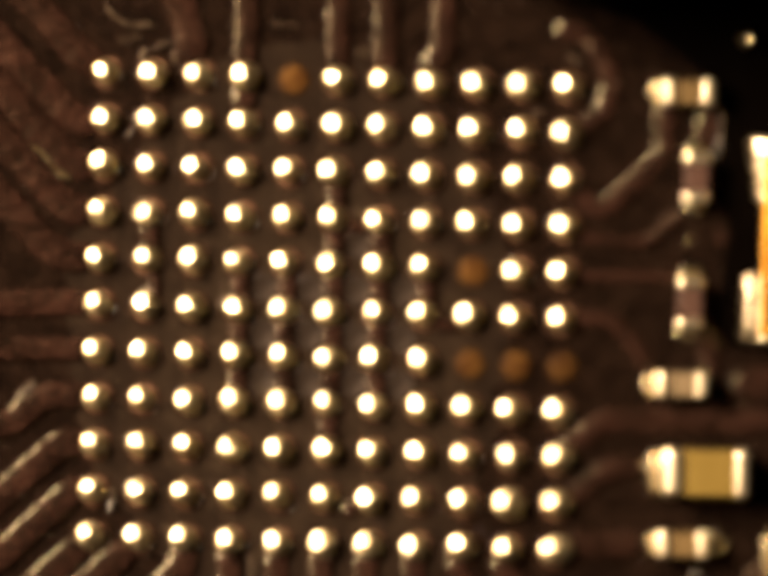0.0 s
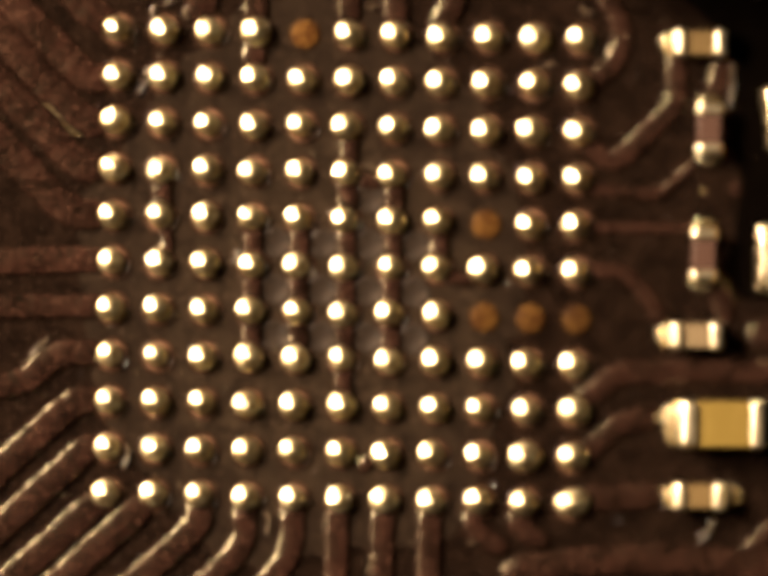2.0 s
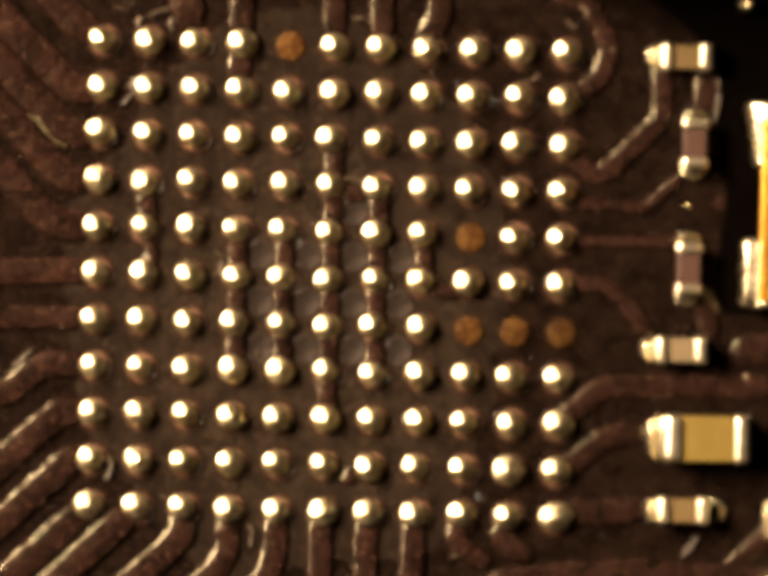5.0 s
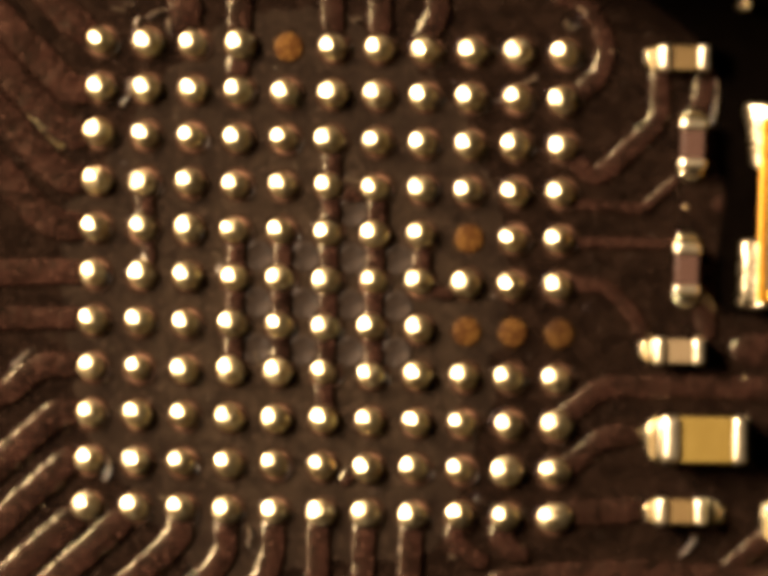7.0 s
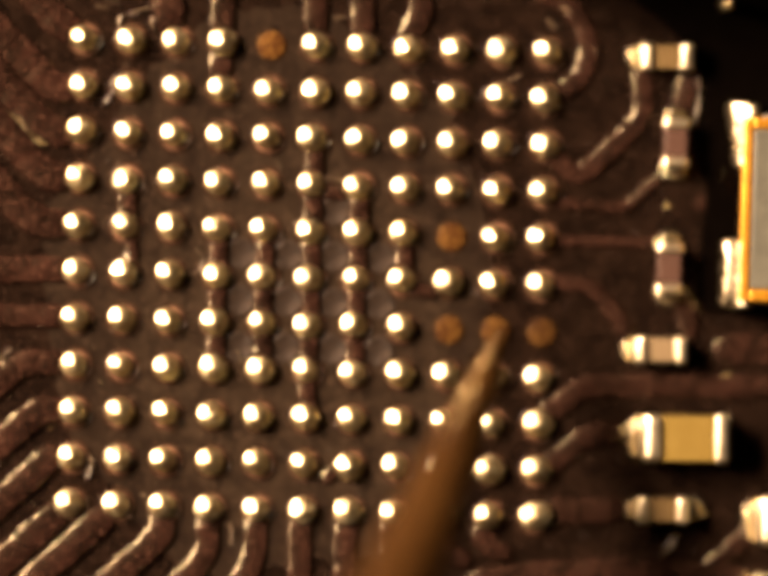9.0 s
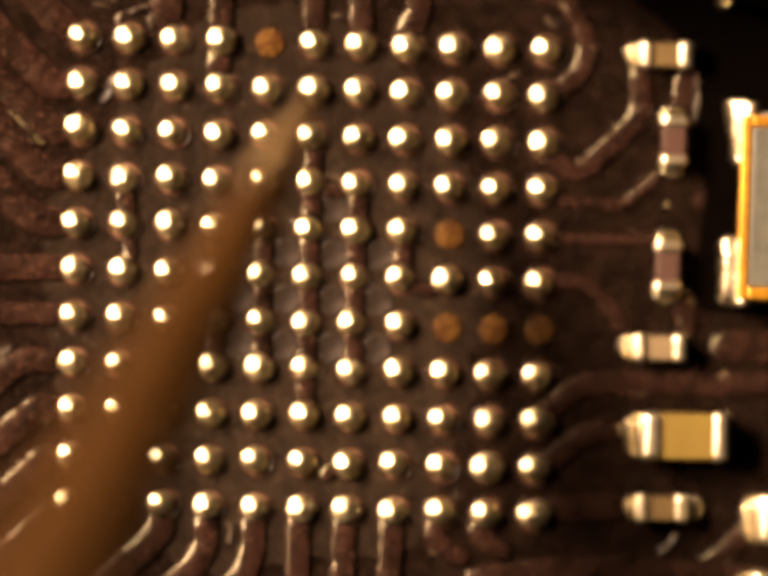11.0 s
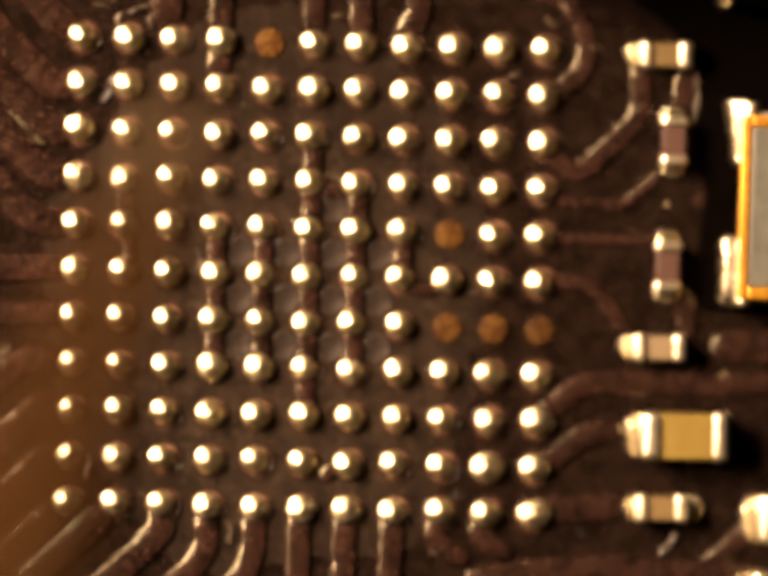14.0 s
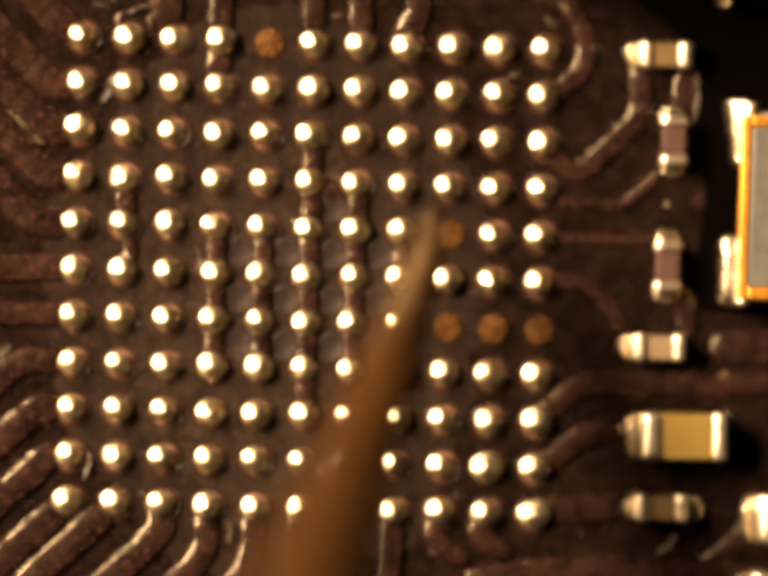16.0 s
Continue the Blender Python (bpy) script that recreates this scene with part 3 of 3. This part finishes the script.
strand(0.025, (1.095, -2.333), (1.286, -2.357), (1.353, -2.452))

# a row of glassy crumbs along the gap between two traces
bm = bmesh.new()
for i in range(26):
    f = i / 25
    p = Vector((-2.630, 1.363)).lerp(Vector((-2.335, 1.077)), f) + Vector((rng.uniform(-0.02, 0.02), rng.uniform(-0.02, 0.02)))
    s = rng.uniform(0.003, 0.010)
    bmesh.ops.create_icosphere(bm, subdivisions=1, radius=s, matrix=Matrix.Translation((p.x, p.y, 0.030)))
for i in range(420):
    x, y = rng.uniform(-3.3, -0.9), rng.uniform(-2.6, -0.4)
    if rng.random() < 0.12:
        x, y = rng.uniform(-3.3, 1.0), rng.uniform(-2.6, 2.6)
    s = rng.uniform(0.0015, 0.0045)
    bmesh.ops.create_icosphere(bm, subdivisions=1, radius=s, matrix=Matrix.Translation((x, y, 0.004 if rng.random() < 0.5 else 0.040)))
tagged(finish("glassy_crumbs", bm, SOLDER, smooth=False), "glinting crumbs of flux beside the traces", "flux residue", kind="stuff")

# ---- wooden pick ----
pick = empty("wooden_pick", 0, 0, 30)
tagged(pick, "thin brown wooden pick with a worn point", "toothpick")
prof = [(0.0, 0.0), (0.022, 0.015), (0.046, 0.08), (0.084, 0.26), (0.148, 0.70), (0.285, 2.06), (0.420, 3.45), (0.55, 5.2),
        (0.72, 7.9), (0.95, 11.8), (1.05, 15.7), (1.1, 40.0), (1.1, 60.0), (0.9, 60.5), (0.0, 60.5)]
dense = [prof[0]]
for a, b in zip(prof, prof[1:]):
    n = max(1, int((b[1] - a[1]) / (0.006 if b[1] < 2.07 else 0.03 if a[1] < 6 else 0.2 if a[1] < 20 else 20)))
    dense += [(a[0] + (b[0] - a[0]) * (i + 1) / n, a[1] + (b[1] - a[1]) * (i + 1) / n) for i in range(n)]
for nm, lo, hi, words in (("point", 0.0, 1.35, "frayed wooden point with glinting fibres"), ("shaft", 1.35, 99.0, "")):
    cut = [q for q in dense if lo - 1e-6 <= q[1] <= hi + 1e-6]
    if nm == "shaft":
        cut = [(0.0, cut[0][1])] + cut
    bm = lathe(cut, 64)
    bm.normal_update()
    for v in bm.verts:
        if v.co.z < 20 and v.co.xy.length > 0.001:
            a = math.atan2(v.co.y, v.co.x)
            way = Vector((math.cos(a), math.sin(a), 0))
            k = noise.noise(Vector((v.co.x * 9, v.co.y * 9, v.co.z * 1.6))) * 0.022 + noise.noise(Vector((v.co.x * 26, v.co.y * 26, v.co.z * 9))) * 0.010
            k += 0.010 * noise.noise(Vector((way.x * 9, way.y * 9, v.co.z * 11 + a * 2.2))) + 0.008 * noise.noise(v.co * 30)
            fade = min(1.0, v.co.z / 0.15) * max(0.0, min(1.0, (1.9 - v.co.z) / 0.8))
            k += 0.0120 * fade * math.sin(v.co.z * 190 + 3 * math.sin(a + v.co.z) + 7 * noise.noise(v.co * 9)) * (0.6 + noise.noise(v.co * 22))
            v.co += way * k * min(1.0, 0.3 + v.co.z)
    part(nm, bm, FRAY if nm == "point" else WOOD, pick, words)


# ---- movement ----
def held(x, y, h, slope=0.5, rise=0.83):
    """The pick's pose with its point at (x, y, h) in millimetres."""
    way = Vector((-slope - math.tan(radians(LEAN)) * rise, -1.0, rise)).normalized()
    return Matrix.Translation((x * MM, y * MM, h * MM)) @ way.to_track_quat("Z", "Y").to_matrix().to_4x4()


def motions():
    walk(pick, [
        (0.00, held(-5.235, -2.957, 30.00, 0.5)),
        (7.90, held(-5.191, -3.202, 30.00, 0.5)),
        (8.15, held(-3.287, -2.454, 15.00, 0.5)),
        (8.30, held(-1.892, -1.243, 11.25, 0.5)),
        (8.40, held(0.120, 0.050, 4.60, 0.48)),
        (8.50, held(0.700, 0.300, 2.60, 0.51)),
        (8.60, held(0.700, 0.268, 2.40, 0.48)),
        (8.70, held(0.750, 0.271, 2.25, 0.4)),
        (8.80, held(1.150, -0.066, 1.10, 0.36)),
        (8.90, held(1.625, -0.253, 0.90, 0.34)),
        (9.00, held(1.632, -0.360, 0.60, 0.37)),
        (9.10, held(1.738, -0.339, 0.03, 0.36)),
        (9.20, held(1.564, -0.359, 0.60, 0.38)),
        (9.60, held(1.183, -0.473, 1.10, 0.42)),
        (9.90, held(1.181, -0.417, 0.30, 0.44)),
        (10.40, held(1.099, 0.355, 1.10, 0.48)),
        (10.90, held(0.148, 1.403, 1.38, 0.5)),
        (11.20, held(-0.336, 1.866, 0.30, 0.42)),
        (11.30, held(-0.344, 1.902, 0.03, 0.395)),
        (11.50, held(-0.344, 1.902, 0.03, 0.395)),
        (11.60, held(-0.362, 1.893, 0.04, 0.4)),
        (11.70, held(-0.686, 1.752, 1.19, 0.48)),
        (11.80, held(-1.685, 0.210, 8.75, 0.5)),
        (11.90, held(-2.493, -0.560, 11.25, 0.5)),
        (12.00, held(-1.960, 0.150, 3.60, 0.28)),
        (12.10, held(-1.568, -1.323, 8.12, 0.5)),
        (12.20, held(0.379, -1.652, 8.12, 0.5)),
        (12.30, held(0.215, 0.035, 4.69, 0.4)),
        (12.40, held(0.961, -1.635, 8.12, 0.5)),
        (12.50, held(2.294, -1.360, 6.25, 0.5)),
        (12.70, held(1.653, -3.301, 13.75, 0.5)),
        (13.20, held(1.485, -3.576, 15.62, 0.5)),
        (13.40, held(2.834, -1.813, 8.12, 0.5)),
        (13.50, held(1.658, -1.538, 8.12, 0.5)),
        (13.60, held(-0.193, -1.976, 8.12, 0.5)),
        (13.80, held(-1.320, -1.688, 8.75, 0.45)),
        (13.90, held(-1.293, -0.357, 7.50, 0.4)),
        (14.00, held(-1.300, 1.600, 4.20, 0.33)),
        (14.10, held(-1.908, 0.529, 5.00, 0.36)),
        (14.20, held(-1.439, 1.456, 2.62, 0.34)),
        (14.30, held(-2.510, -0.387, 8.75, 0.4)),
        (14.40, held(-3.415, -2.035, 12.50, 0.5)),
        (14.50, held(-2.973, -1.709, 10.00, 0.5)),
        (14.60, held(-2.202, -0.387, 6.88, 0.4)),
        (14.70, held(-1.243, -0.944, 6.88, 0.4)),
        (14.80, held(0.104, -1.295, 6.88, 0.4)),
        (14.90, held(1.715, -0.128, 2.25, 0.42)),
        (15.00, held(1.840, -0.330, 0.95, 0.42)),
        (15.10, held(2.016, -0.278, 0.15, 0.41)),
        (15.20, held(2.043, -0.277, 0.03, 0.41)),
        (15.30, held(1.425, -0.898, 4.06, 0.42)),
        (15.40, held(1.502, -0.586, 2.50, 0.42)),
        (15.50, held(1.385, -0.440, 0.70, 0.40)),
        (15.60, held(1.577, -0.376, 0.03, 0.43)),
        (15.70, held(1.250, -0.374, 0.60, 0.45)),
        (15.80, held(1.213, -0.378, 0.12, 0.47)),
        (15.90, held(1.157, -0.370, 0.30, 0.42)),
        (16.00, held(1.070, 0.600, 0.80, 0.315)),
    ])


motions()
